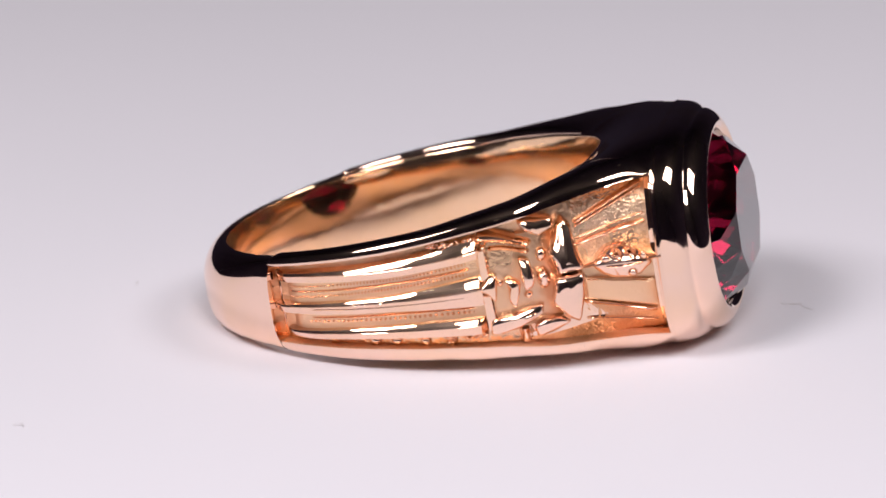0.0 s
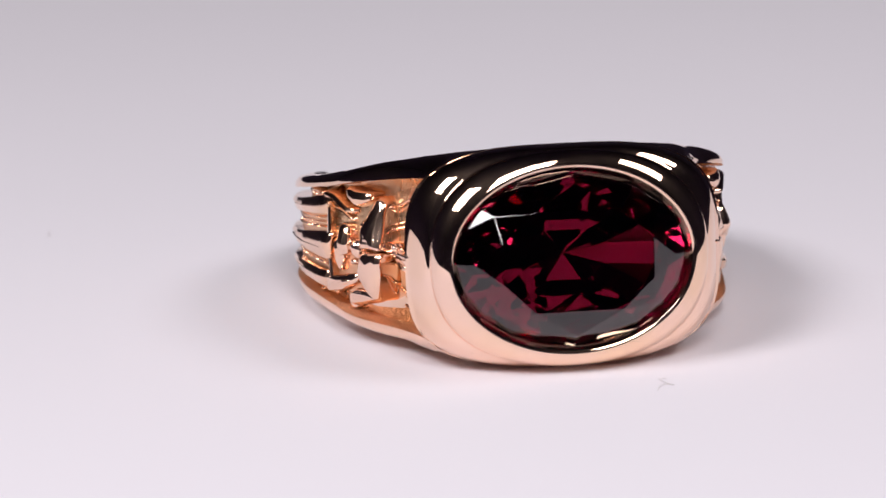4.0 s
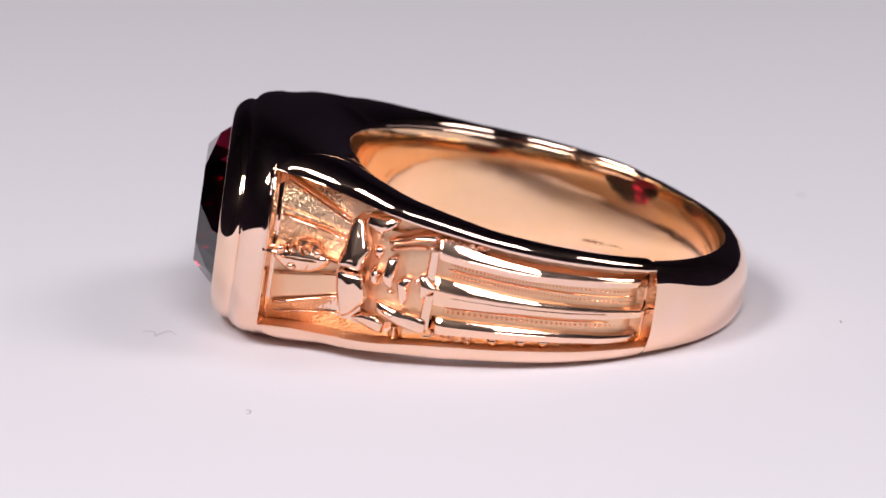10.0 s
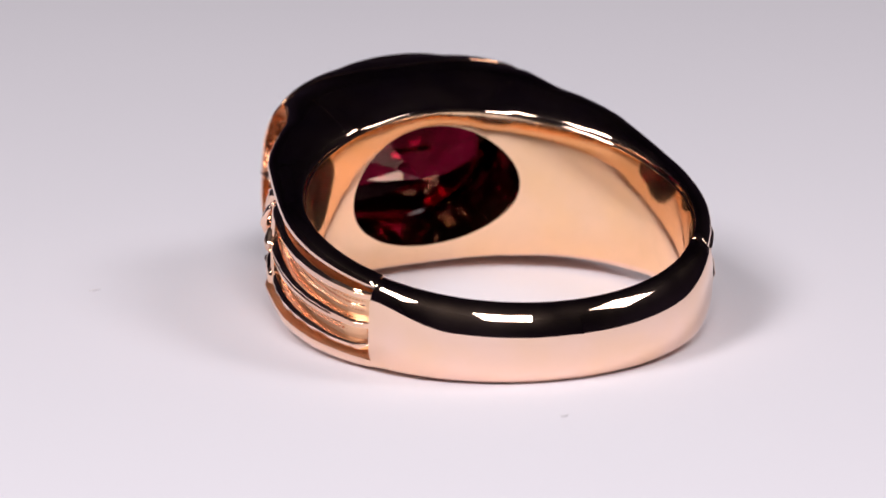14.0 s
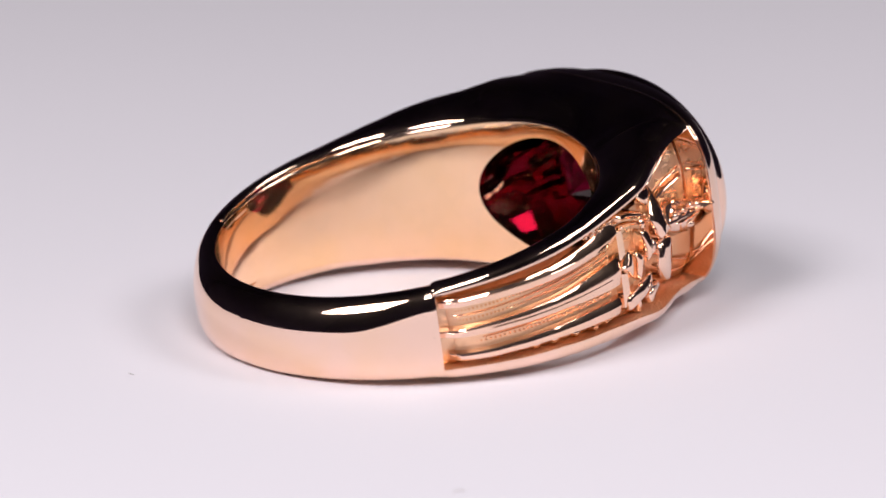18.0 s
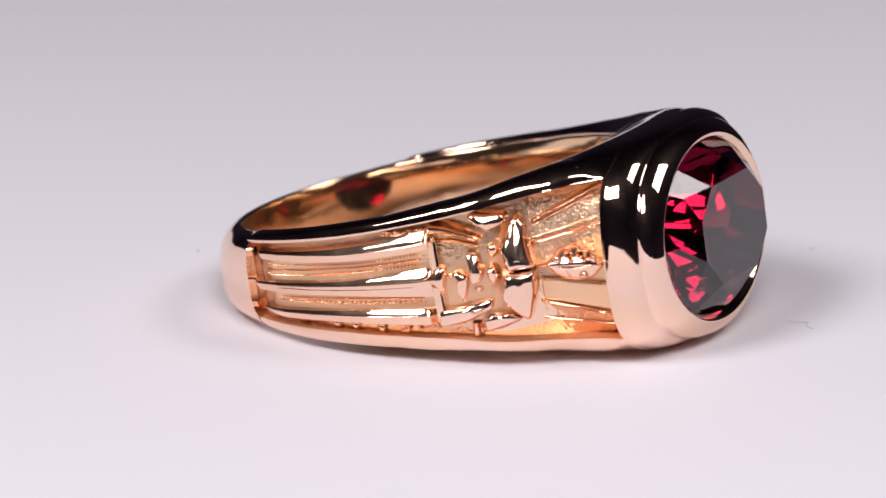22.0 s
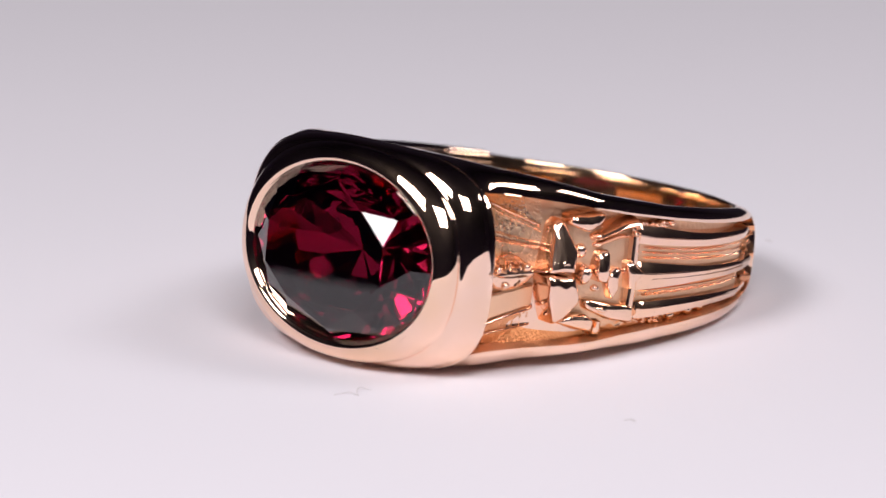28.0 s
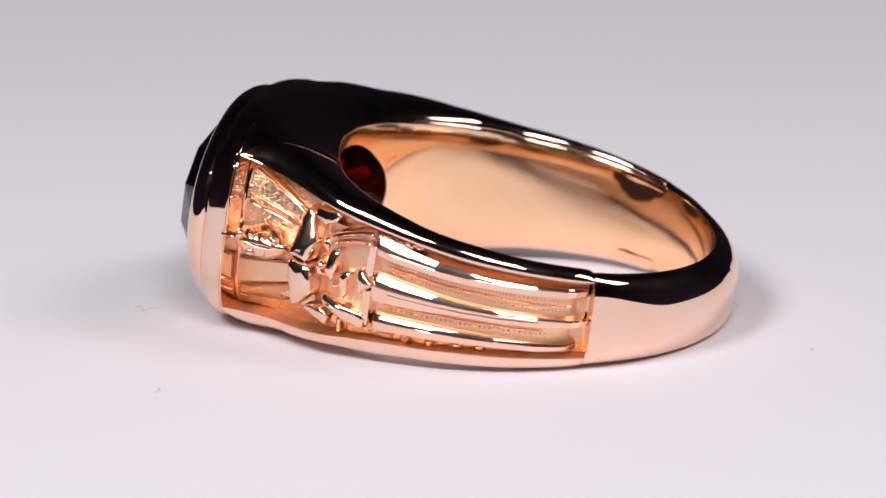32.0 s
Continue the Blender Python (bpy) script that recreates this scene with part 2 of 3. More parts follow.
def inside_panel(x, y):
    return P_FRONT < y < P_BACK and abs(x) > 240


sections, last = [], None
for x, y in STATIONS:
    now = inside_panel(x, y)
    if last is not None and now != last[2]:
        yy = P_FRONT if abs(y - P_FRONT) < abs(y - P_BACK) else P_BACK
        k = (yy - last[1]) / (y - last[1])
        xx = last[0] + (x - last[0]) * k
        for dep in ((0, panel_depth(yy)) if now else (panel_depth(yy), 0)):
            e = 0.4 if (now == (dep > 0)) == (y > last[1]) else -0.4
            sections.append(section(xx, yy + e, dep))
    sections.append(section(x, y, panel_depth(y) if now else 0))
    last = (x, y, now)
v, fc = loft(sections, closed_way=True)
band = part("band", v, fc, POLISHED, ring)


def oval(a, b, y, n=96, power=2.0):
    pts = []
    for k in range(n):
        t = 2 * math.pi * k / n
        c, s = math.cos(t), math.sin(t)
        e = 2 / power
        pts.append((a * math.copysign(abs(c) ** e, c), y, b * math.copysign(abs(s) ** e, s)))
    return pts


BEZEL = [(236, 150, -479.7, 3.3), (283, 192, -481, 3.3), (280, 195, -488, 3.3), (274.5, 195.5, -500, 3.2), (268.5, 195, -511, 3.05), (263.5, 193.5, -519, 2.9), (258, 191.5, -526, 2.7), (253, 189, -530, 2.55), (250, 187.5, -532.5, 2.48), (250.5, 188.5, -535, 2.4), (251, 190.5, -540, 2.3), (248.8, 190.5, -547, 2.18), (244.5, 187.5, -554, 2.1), (238.5, 183, -560, 2.05), (231.5, 177, -565, 2.01), (225.5, 171, -568, 2), (220.5, 165.5, -569.5, 2), (216, 160.5, -567.5, 2), (213, 157.5, -564.5, 2), (208, 152.5, -559, 2), (196, 141, -535, 2), (190, 136, -500, 2), (186, 132, -478, 2)]
BEZEL_ROWS = [spline(BEZEL, k / 3) for k in range(3 * len(BEZEL) - 2)]
for _ in range(1):
    BEZEL_ROWS = [q if k < 7 or k > len(BEZEL_ROWS) - 9 else (BEZEL_ROWS[k - 1] + 2 * q + BEZEL_ROWS[k + 1]) / 4 for k, q in enumerate(BEZEL_ROWS)]
v, fc = loft([[(px, py, pz if pz > 0 else pz - sag(py) * min(1.0, -pz / 60)) for px, py, pz in oval(a, b_, y, 160, p)] for a, b_, y, p in BEZEL_ROWS], caps=False)
part("bezel", v, fc, POLISHED, ring, "raised oval bezel of polished rose gold")


def gem():
    """Oval brilliant: table, stars, kites, upper halves, girdle, pavilion."""
    A, B = 212, 156
    kite, star = [20, 57, 123, 160, 200, 237, 303, 340], [0, 38, 90, 142, 180, 218, 270, 322]

    def loop(fa, y, angles):
        return [(A * fa * math.cos(radians(q)), y, B * fa * math.sin(radians(q))) for q in angles]
    both = [q for pair in zip(star, kite) for q in pair]
    mid = [(p + q + (360 if q < p else 0)) / 2 for p, q in zip(both, both[1:] + both[:1])]
    stars = [(x, y + 7.6 * (x / (A * 0.86)) ** 2, z) for x, y, z in loop(0.86, -587.5, star)]
    verts = loop(0.68, -608, kite) + stars + loop(1.01, -558, both) + loop(1.01, -553, both)
    verts += loop(0.72, -494, mid) + loop(0.34, -437, kite) + [(0, -386, 0)]
    T, S, G, L, M, N, C = 0, 8, 16, 32, 48, 64, 72
    faces = [tuple(range(8))]
    w = lambda q: q % 16
    for k in range(8):
        j, i = (k + 1) % 8, (k - 1) % 8
        faces += [(T + i, T + k, S + k), (T + k, S + j, G + w(2 * k + 1)), (T + k, G + w(2 * k + 1), S + k)]
        faces += [(S + k, G + w(2 * k - 1), G + 2 * k), (S + k, G + 2 * k, G + 2 * k + 1)]
    for k in range(16):
        n, m = w(k + 1), w(k - 1)
        faces += [(G + k, G + n, L + n, L + k), (L + k, L + n, M + k), (L + k, M + k, M + m)]
    for k in range(8):
        j, a, c = (k + 1) % 8, 2 * k, 2 * k + 1
        faces += [(M + a, M + c, N + k), (M + c, M + w(c + 1), N + j), (M + c, N + j, N + k), (N + k, N + j, C)]
    return verts, faces


# the opening behind the stone, cut through the head
v, fc = loft([oval(a, b_, y) for a, b_, y in ((164, 112, -250), (168, 116, -325), (174, 121, -350), (184, 131, -470), (200, 146, -530), (206, 150, -560))])
cutter = new("cutter", mesh_of("cutter", v, fc, POLISHED))
cut = band.modifiers.new("opening", "BOOLEAN")
cut.object, cut.solver, cut.operation = cutter, "EXACT", "DIFFERENCE"
bpy.context.view_layer.update()
done = bpy.data.meshes.new_from_object(band.evaluated_get(bpy.context.evaluated_depsgraph_get()))
band.modifiers.clear()
band.data = done
done.name = "band"
bpy.data.objects.remove(cutter)
bm = bmesh.new()
bm.from_mesh(done)
dome = [q for q in bm.verts if -458 < q.co.y / U < -215 and math.hypot(q.co.x, q.co.y) / U > 363 and abs(q.co.z) / U > panel_half(q.co.y / U) + 9]
dome += [q for q in bm.verts if 188 < q.co.y / U < 245 and math.hypot(q.co.x, q.co.y) / U > 353 and abs(q.co.z) / U > panel_half(min(P_BACK, q.co.y / U)) + 7]
for _ in range(20):
    bmesh.ops.smooth_vert(bm, verts=dome, factor=0.5, use_axis_x=False, use_axis_y=False, use_axis_z=True)
bm.normal_update()
for e in bm.edges:
    if len(e.link_faces) == 2:
        e.smooth = e.calc_face_angle(0) < radians(38)
# the panels' own walls are left satin, the finger hole is duller than the outside
while len(done.materials) < 1:
    done.materials.append(POLISHED)
# both carry an orange tint in place of light bounced off facing gold
for extra in (GRAINY, INNER):
    done.materials.append(extra)
for fc in bm.faces:
    c, n = fc.calc_center_median() / U, fc.normal
    if math.hypot(c.x, c.y) < R_IN + 0.6:
        fc.material_index = len(done.materials) - 1
    elif P_FRONT - 2 < c.y < P_BACK + 2 and abs(c.x) > 180:
        wall = abs(n.z) > 0.8 and abs(abs(c.z) - panel_half(c.y)) < 6
        if (wall and n.z * c.z < 0) or (abs(n.y) > 0.8 and abs(c.z) < panel_half(c.y) and min(abs(c.y - P_FRONT), abs(c.y - P_BACK)) < 2):
            fc.material_index = len(done.materials) - 2
bm.to_mesh(done)
bm.free()

v, fc = gem()
stone = part("gemstone", v, fc, GARNET, ring, "oval faceted dark red garnet", smooth=0)
bm = bmesh.new()
bm.from_mesh(stone.data)
bmesh.ops.bevel(bm, geom=[e for e in bm.edges if all(q.co.y < -557 * U for q in e.verts)], offset=0.7 * U, segments=1, affect="EDGES")
bm.to_mesh(stone.data)
bm.free()

# ---- the side panels and their relief ----
def on_panel(side, y, z, h):
    """A place on a panel: along it, up it and h proud of its floor."""
    x = plan_x(y)
    nx, ny = flank_normal(y)
    d = h - panel_depth(y) + 2.0
    return (side * (drawn_in(x, y, z) + d * nx), y + d * ny, z)


def solid(name, side, parent, loops, material=None, label="", smooth=35):
    """A closed body from loops of (y, z, h)."""
    v, fc = loft([[on_panel(side, *p) for p in lp] for lp in loops])
    return part(name, v, fc, material or CAST, parent, label, smooth)


def ridge(name, side, parent, way, width, height, n=24, material=None, beads=0, power=2.0):
    """A raised rounded rib along a way of (y, z), tapering at its ends."""
    loops = []
    for k in range(n + 1):
        t = k / n * (len(way) - 1)
        y, z = spline(way, t)
        a = spline(way, max(0, t - 0.05))
        c = spline(way, min(len(way) - 1, t + 0.05))
        d = (c - a) / np.linalg.norm(c - a)
        f = k / n
        w = width[0] + (width[1] - width[0]) * f
        hh = (height[0] + (height[1] - height[0]) * f) * min(1.0, 0.25 + 7 * f, 0.25 + 7 * (1 - f))
        if beads:
            hh *= 0.72 + 0.28 * math.cos(f * beads * 2 * math.pi)
        lp = [(y + d[1] * w, z - d[0] * w, -3), (y - d[1] * w, z + d[0] * w, -3)]
        for q in range(9):
            ang = math.pi * q / 8
            s, hq = math.cos(ang), max(0.0, math.sin(ang)) ** (2 / power)
            lp.append((y - d[1] * w * s, z + d[0] * w * s, hh * hq))
        loops.append(lp)
    return solid(name, side, parent, loops, material, smooth=55)


def lump(name, side, parent, y, z, h, a, b, c, n=12, squash=1.0, label="", turn=0.0):
    """A rounded boss: half axes a along, b up and c proud."""
    loops = []
    ct, st = math.cos(radians(turn)), math.sin(radians(turn))
    for i in range(1, 8):
        ph = math.pi * i / 8 - math.pi / 2
        lp = []
        for k in range(n):
            q = 2 * math.pi * k / n
            u, w = a * math.cos(ph) ** squash * math.cos(q), b * math.cos(ph) ** squash * math.sin(q)
            lp.append((y + u * ct - w * st, z + u * st + w * ct, max(-4.0 + 0.2 * i, h + c * math.sin(ph))))
        loops.append(lp)
    return solid(name, side, parent, loops, None, label, smooth=60)


def wedge(name, side, parent, outline, top, base=-3, label="", rise=None):
    """A faceted block: an outline at its foot and a smaller one, with its own heights, on top."""
    foot = [(y, z, base) for y, z in outline]
    n = len(outline)
    waist = [(y, z, (rise or 0.55) * top[k % len(top)][2]) for k, (y, z) in enumerate(outline)]
    return solid(name, side, parent, [foot, waist, [tuple(p) for p in top]], None, label, smooth=28)


def facet(name, side, parent, outline, zr, high, up=0.32, down=0.0, inset=7.0, bulge=4.0, label=""):
    """A softly rounded block with a ridge along zr: its face falls by `up` above the ridge and by `down` below it."""
    fine = []
    m = len(outline)
    for k in range(m):
        (y0, z0), (y1, z1) = outline[k], outline[(k + 1) % m]
        for q in (0.12, 0.5, 0.88):
            fine.append((y0 + (y1 - y0) * q, z0 + (z1 - z0) * q))
    cy = sum(p[0] for p in fine) / len(fine)
    cz = 0.5 * zr + 0.5 * sum(p[1] for p in fine) / len(fine)

    def high_at(z):
        d = z - zr
        soft = 2.5 * math.log(1 + math.exp(max(-30, min(30, d / 2.5))))
        return high - up * soft - down * (soft - d)
    loops = [[(y, z, -3) for y, z in fine]]
    for e in (0.0, 0.08, 0.25, 0.5, 0.75, 1.0):
        lp = []
        for y, z in fine:
            d = math.hypot(y - cy, z - cz)
            f = max(0.35, 1 - inset * e / max(d, 1e-3))
            zz = cz + (z - cz) * f
            lp.append((cy + (y - cy) * f, zz, high_at(zz) - bulge * f * f - inset * (1 - math.sqrt(1 - (1 - e) ** 2))))
        loops.append(lp)
    for g in (0.72, 0.45, 0.2, 0.03):
        loops.append([(cy + (y - cy) * g, cz + (z - cz) * g, high_at(cz + (z - cz) * g) - bulge * 0.6 * g * g) for y, z, _ in loops[6]])
    return solid(name, side, parent, loops, None, label, smooth=70)


def roof_rib(name, side, parent, rows, n=56):
    """A rib with a crest: a sloping upper face, a flat lower one. Rows of (y, top, crest, foot, and their heights)."""
    loops = []
    for k in range(n + 1):
        y, zt, zc, zf, ht, hc, hf = spline(rows, k / n * (len(rows) - 1))
        ht = hc - 0.58 * (zt - zc)
        e = min(1.0, 0.15 + 9 * k / n, 0.55 + 6 * (1 - k / n))
        ht, hc, hf = ht * e, hc * e, hf * e
        lp = [(y, zf - 1.5, -3), (y, zt + 1.5, -3), (y, zt + 1.0, ht * 0.7), (y, zt, ht)]
        for u in (0.2, 0.45, 0.7, 0.88, 0.96):
            lp.append((y, zt + (zc - zt) * u, ht + (hc - ht) * u + 0.055 * (zt - zc) * math.sin(math.pi * u)))
        for u in (0.0, 0.06, 0.35, 0.7, 1.0):
            lp.append((y, zc + (zf - zc) * u, hc - (0.8 if u == 0 else 0) + (hf - hc) * u))
        lp.append((y, zf - 1.0, hf * 0.7))
        loops.append(lp)
    return solid(name, side, parent, loops, smooth=24)


def grains(name, side, parent, y0, y1, z0, z1, h, size, count, seed, label=""):
    """A patch of rough casting grain: many small rounded bumps in one mesh."""
    dice = random.Random(seed)
    verts, faces = [], []
    for _ in range(count):
        u, w = dice.random(), dice.random()
        y, z, r = y0 + (y1 - y0) * u, z0 + (z1 - z0) * w, size * dice.uniform(0.6, 1.3)
        hh = h * dice.uniform(0.75, 1.1)
        turn, b0 = dice.uniform(0, 1), len(verts)
        for f, dh in ((1.0, -r - hh * 0.6), (0.95, -r * 0.5), (0.6, r * 0.25)):
            for q in range(6):
                a = turn + q * math.pi / 3
                verts.append(on_panel(side, y + r * f * math.cos(a), z + r * f * math.sin(a), hh + dh))
        verts.append(on_panel(side, y, z, hh + r * 0.5))
        for q in range(6):
            j = (q + 1) % 6
            faces += [(b0 + q, b0 + j, b0 + 6 + j, b0 + 6 + q), (b0 + 6 + q, b0 + 6 + j, b0 + 12 + j, b0 + 12 + q), (b0 + 12 + q, b0 + 12 + j, b0 + 18)]
    return part(name, verts, faces, CAST, parent, label, smooth=60)


def side_panel(side):
    grid = []
    m, n = 230, 64
    grain = random.Random(7 + side)
    for i in range(m + 1):
        y = P_FRONT + 3 + (P_BACK - P_FRONT - 6) * i / m
        hp = panel_half(y) - 1.0
        grid.append([on_panel(side, y, -hp + 2 * hp * k / n, grain.uniform(-0.75, 0.75) if 0 < k < n else 0.0) for k in range(n + 1)])
    back = [[on_panel(side, P_FRONT + 3 + (P_BACK - P_FRONT - 6) * i / m, (panel_half(P_FRONT + 3 + (P_BACK - P_FRONT - 6) * i / m) - 1) * (1 - 2 * k / n), -4.0) for k in range(n + 1)] for i in range(m + 1)]
    v, fc = loft([a + b_ for a, b_ in zip(grid, back)])
    p = part("side_panel", v, fc, SATIN, ring, "satin sunken panel with cast relief", smooth=50)
    p.data.materials.append(STIPPLE)
    p.data.materials.append(GROOVE)
    p.data.materials.append(GRAINY)
    for fc in p.data.polygons:
        c = fc.center / U
        if c.y < -335 and abs(c.x) > 100 and c.z > 0:
            fc.material_index = 1
        elif c.y < -225 and c.z < -40:
            fc.material_index = 3
        elif c.z < -62:
            fc.material_index = 2
    # long ribs behind the crossbar
    roof_rib("rib", side, p, [(-192, 94, 74, 58, 22, 34, 28), (-160, 88, 67, 53, 24, 36, 30), (-90, 76, 61, 48, 27, 36, 31), (-22, 68, 57, 44, 29, 36, 31), (60, 63, 56, 43, 30, 35, 30), (130, 60, 55, 43, 30, 34, 29), (207, 56, 52, 42, 24, 27, 22)])
    roof_rib("rib", side, p, [(-196, 23, 3, -30, 24, 37, 30), (-155, 20, 1, -28, 26, 38, 31), (-80, 13, 0, -23, 29, 37, 32), (-18, 8, 0, -18, 31, 36, 32), (60, 6, 0, -16, 31, 35, 31), (140, 4, 0, -14, 31, 34, 30), (214, 2.5, 0, -9, 32, 33, 30)])
    roof_rib("rib", side, p, [(-186, -52, -63, -82, 26, 35, 30), (-145, -51, -62, -79, 28, 36, 31), (-80, -48, -58, -73, 29, 36, 31), (-8, -46, -54, -67, 30, 36, 31), (70, -45, -51, -63, 30, 35, 30), (150, -45, -49, -61, 29, 33, 28), (200, -44, -47, -57, 20, 24, 20)])
    # raised fields between the ribs and behind the middle group
    for name, rows in (("field", ((-200, 62, 14), (-60, 48, 4), (80, 46, 0), (196, 44, -2))), ("field", ((-200, -22, -60), (-60, -16, -54), (80, -12, -50), (190, -12, -48)))):
        loops = []
        for k in range(25):
            y, zt, zf = spline(rows, k / 24 * 3)
            hh = 17 * min(1.0, 0.2 + 6 * (1 - k / 24))
            loops.append([(y, zf, -3), (y, zt, -3), (y, zt, hh), (y, zt * 0.67 + zf * 0.33, hh - 1.5), (y, zt * 0.33 + zf * 0.67, hh - 1.5), (y, zf, hh)])
        solid(name, side, p, loops, SATIN, smooth=30)
    solid("field", side, p, [[(y, -84, -3), (y, 86, -3), (y, 84, hh), (y, 40, hh + 3), (y, 0, hh + 4), (y, -40, hh + 3), (y, -82, hh)] for y, hh in ((-312, 3), (-300, 13), (-270, 17), (-235, 18), (-205, 18), (-190, 17), (-178, 10))], SATIN, smooth=30)
    # fine lines, some of them beaded, between the ribs
    ridge("beaded_line", side, p, [(-178, 48), (-60, 38), (60, 35), (190, 31)], (4.5, 3.5), (25, 21), n=176, beads=58)
    ridge("beaded_line", side, p, [(-178, 29), (-60, 22), (60, 17), (190, 13)], (4.5, 3.5), (25, 21), n=176, beads=58)
    ridge("line", side, p, [(-178, 38), (-60, 30), (60, 26), (190, 22)], (4, 3.5), (22, 19), n=40)
    ridge("line", side, p, [(-178, -10), (-60, -9), (60, -7), (150, -5)], (1.1, 0.9), (37, 34.5), n=40)
    ridge("beaded_line", side, p, [(-178, -42), (-60, -36), (60, -32), (170, -30)], (4.5, 3.5), (25, 21), n=150, beads=40)
    ridge("line", side, p, [(-178, -35), (-60, -28), (60, -25), (160, -24)], (3.5, 3), (22, 19), n=40)
    # stubs that part the groove below the lowest rib
    for y in (113, 30, -12, -66, -113):
        lump("knot", side, p, y, -(panel_half(y) - 7), 0, 11, 11, 11)
    grains("casting_grain", side, p, -186, -95, 84, 92, 24, 3.6, 60, 3, "rough casting grain beside the top rib")
    grains("casting_grain", side, p, -176, -105, -92, -78, 14, 3.4, 54, 4, "rough casting grain below the lowest rib")
    # crossbar and arrow head
    wedge("crossbar", side, p, [(-199, -78), (-181, -78), (-179, -12), (-195, -12)], [(-196, -76, 35), (-186, -76, 33), (-184, -14, 35), (-192, -14, 37)], rise=0.9)
    wedge("crossbar", side, p, [(-197, 14), (-180, 14), (-180, 70), (-194, 70)], [(-193, 16, 37), (-184, 16, 35), (-184, 68, 33), (-191, 68, 35)], rise=0.9)
    lump("knob", side, p, -191, 73, 30, 5, 5, 10)
    facet("arrow_head", side, p, [(-169, 2), (-183, 14), (-198, 26), (-208, 22), (-201, -27), (-190, -13), (-179, -5)], 3, 50, up=0.32, down=0.12)
    # the middle group
    facet("nose", side, p, [(-247, 46), (-266, 42), (-272, 6), (-266, -10), (-252, -15), (-249, 14)], 9, 55, up=0.32, down=0.15)
    facet("nose", side, p, [(-218, 13), (-230, 15), (-247, 1), (-242, -22), (-233, -45), (-223, -32), (-224, -4)], 0, 46, up=0.32, down=0.1)
    lump("ball", side, p, -286, -1, 20, 12, 21, 30, n=14)
    lump("bead", side, p, -222, 31, 6, 6, 6, 12)
    lump("bead", side, p, -212, 4, 12, 8, 8, 16)
    lump("bead", side, p, -257, -26, 8, 10, 8, 22)
    lump("bead", side, p, -288, 40, 6, 12, 16, 22)
    facet("block", side, p, [(-204, 52), (-242, 46), (-240, 24), (-206, 22)], 36, 12, up=0.32, down=0.1)
    ridge("scroll", side, p, [(-178, 92), (-210, 88), (-240, 78), (-276, 64)], (13, 8), (40, 42), n=18)
    ridge("scroll", side, p, [(-196, 68), (-222, 66), (-248, 58), (-272, 50)], (6, 6), (30, 32), n=16)
    facet("scroll", side, p, [(-186, -58), (-227, -51), (-281, -44), (-277, -62), (-236, -81), (-184, -86)], -60, 44, up=0.32, down=0.05)
    lump("scroll_eye", side, p, -254, -62, 34, 15, 6, 13, turn=-14)
    facet("tab", side, p, [(-254, 108), (-262, 113), (-313, 105), (-315, 89), (-288, 75), (-264, 92)], 90, 42, up=0.32, down=0.1)
    facet("tab", side, p, [(-260, -83), (-276, -71), (-306, -75), (-322, -89), (-290, -101), (-262, -104)], -77, 42, up=0.32, down=0.1)
    ridge("strut", side, p, [(-243, -84), (-243, -100), (-243, -112)], (8, 9), (26, 22), n=8)
    # the winged collar
    facet("collar", side, p, [(-310, 6), (-299, 43), (-312, 71), (-319, 90), (-329, 99), (-342, 86), (-345, 61), (-354, 14), (-354, 2), (-312, 2)], 5, 62, up=0.34, down=0.0, inset=13, bulge=8, label="winged collar of the relief, mirror bright")
    facet("collar", side, p, [(-306, -1), (-294, -48), (-320, -82), (-335, -91), (-351, -40), (-353, -1)], -12, 60, up=0.34, down=0.05, inset=10, bulge=6, label="winged collar of the relief, mirror bright")
    # plank, rays that fan out to the head, and the faceted boss on its pin
    plank = wedge("plank", side, p, [(-474, -94), (-474, -44), (-356, -24), (-356, -62)], [(-470, -90, 9), (-470, -48, 11), (-358, -28, 11), (-358, -60, 9)], rise=0.8)
    plank.data.materials[0] = SATIN
    ridge("ray", side, p, [(-354, -26), (-410, -35), (-472, -45)], (2.5, 2.5), (15, 15), n=10)
    for z0, z1, w in ((79, 130, 4.0), (70, 120, 2.0), (40, 63, 4.0), (49, 76, 2.0), (-65, -103, 4.5), (-98, -124, 2.5)):
        ridge("ray", side, p, [(-350, z0), (-400, z0 + (z1 - z0) * 0.42), (-472, z1)], (w, w * 1.1), (w * 3, w * 3.4), n=14)
    facet("boss", side, p, [(-368, 2), (-381, 16), (-397, 29), (-422, 34), (-448, 27), (-468, 10), (-474, -8), (-455, -26), (-430, -32), (-402, -28), (-382, -16)], 2, 47, up=0.55, down=0.12, inset=9, bulge=9, label="faceted boss of the relief")
    for yc, zc, r0 in ((-436, 15, 11), (-412, 15, 9)):
        ridge("curl", side, p, [(yc + r0 * math.cos(q * 0.9), zc + r0 * math.sin(q * 0.9)) for q in range(7)], (3.2, 2.6), (54, 47), n=26)
    lump("bead", side, p, -436, 15, 40, 5, 5, 13, n=10)
    lump("bead", side, p, -412, 15, 40, 4, 4, 11, n=10)
    lump("bead", side, p, -392, 12, 38, 9, 8, 10, n=10)
    lump("bead", side, p, -458, 10, 38, 8, 9, 12, n=10)
    ridge("curl", side, p, [(-386, -2), (-410, -4), (-436, -4), (-462, -2)], (3, 3), (50, 52), n=20)
    lump("bead", side, p, -436, -19, 36, 10, 8, 13, n=10)
    ridge("curl", side, p, [(-404, -8), (-408, -18), (-412, -26)], (2.4, 2.2), (46, 42), n=10)
    ridge("pin", side, p, [(-352, 2), (-366, 3), (-380, 4)], (6, 8), (34, 36), n=8)
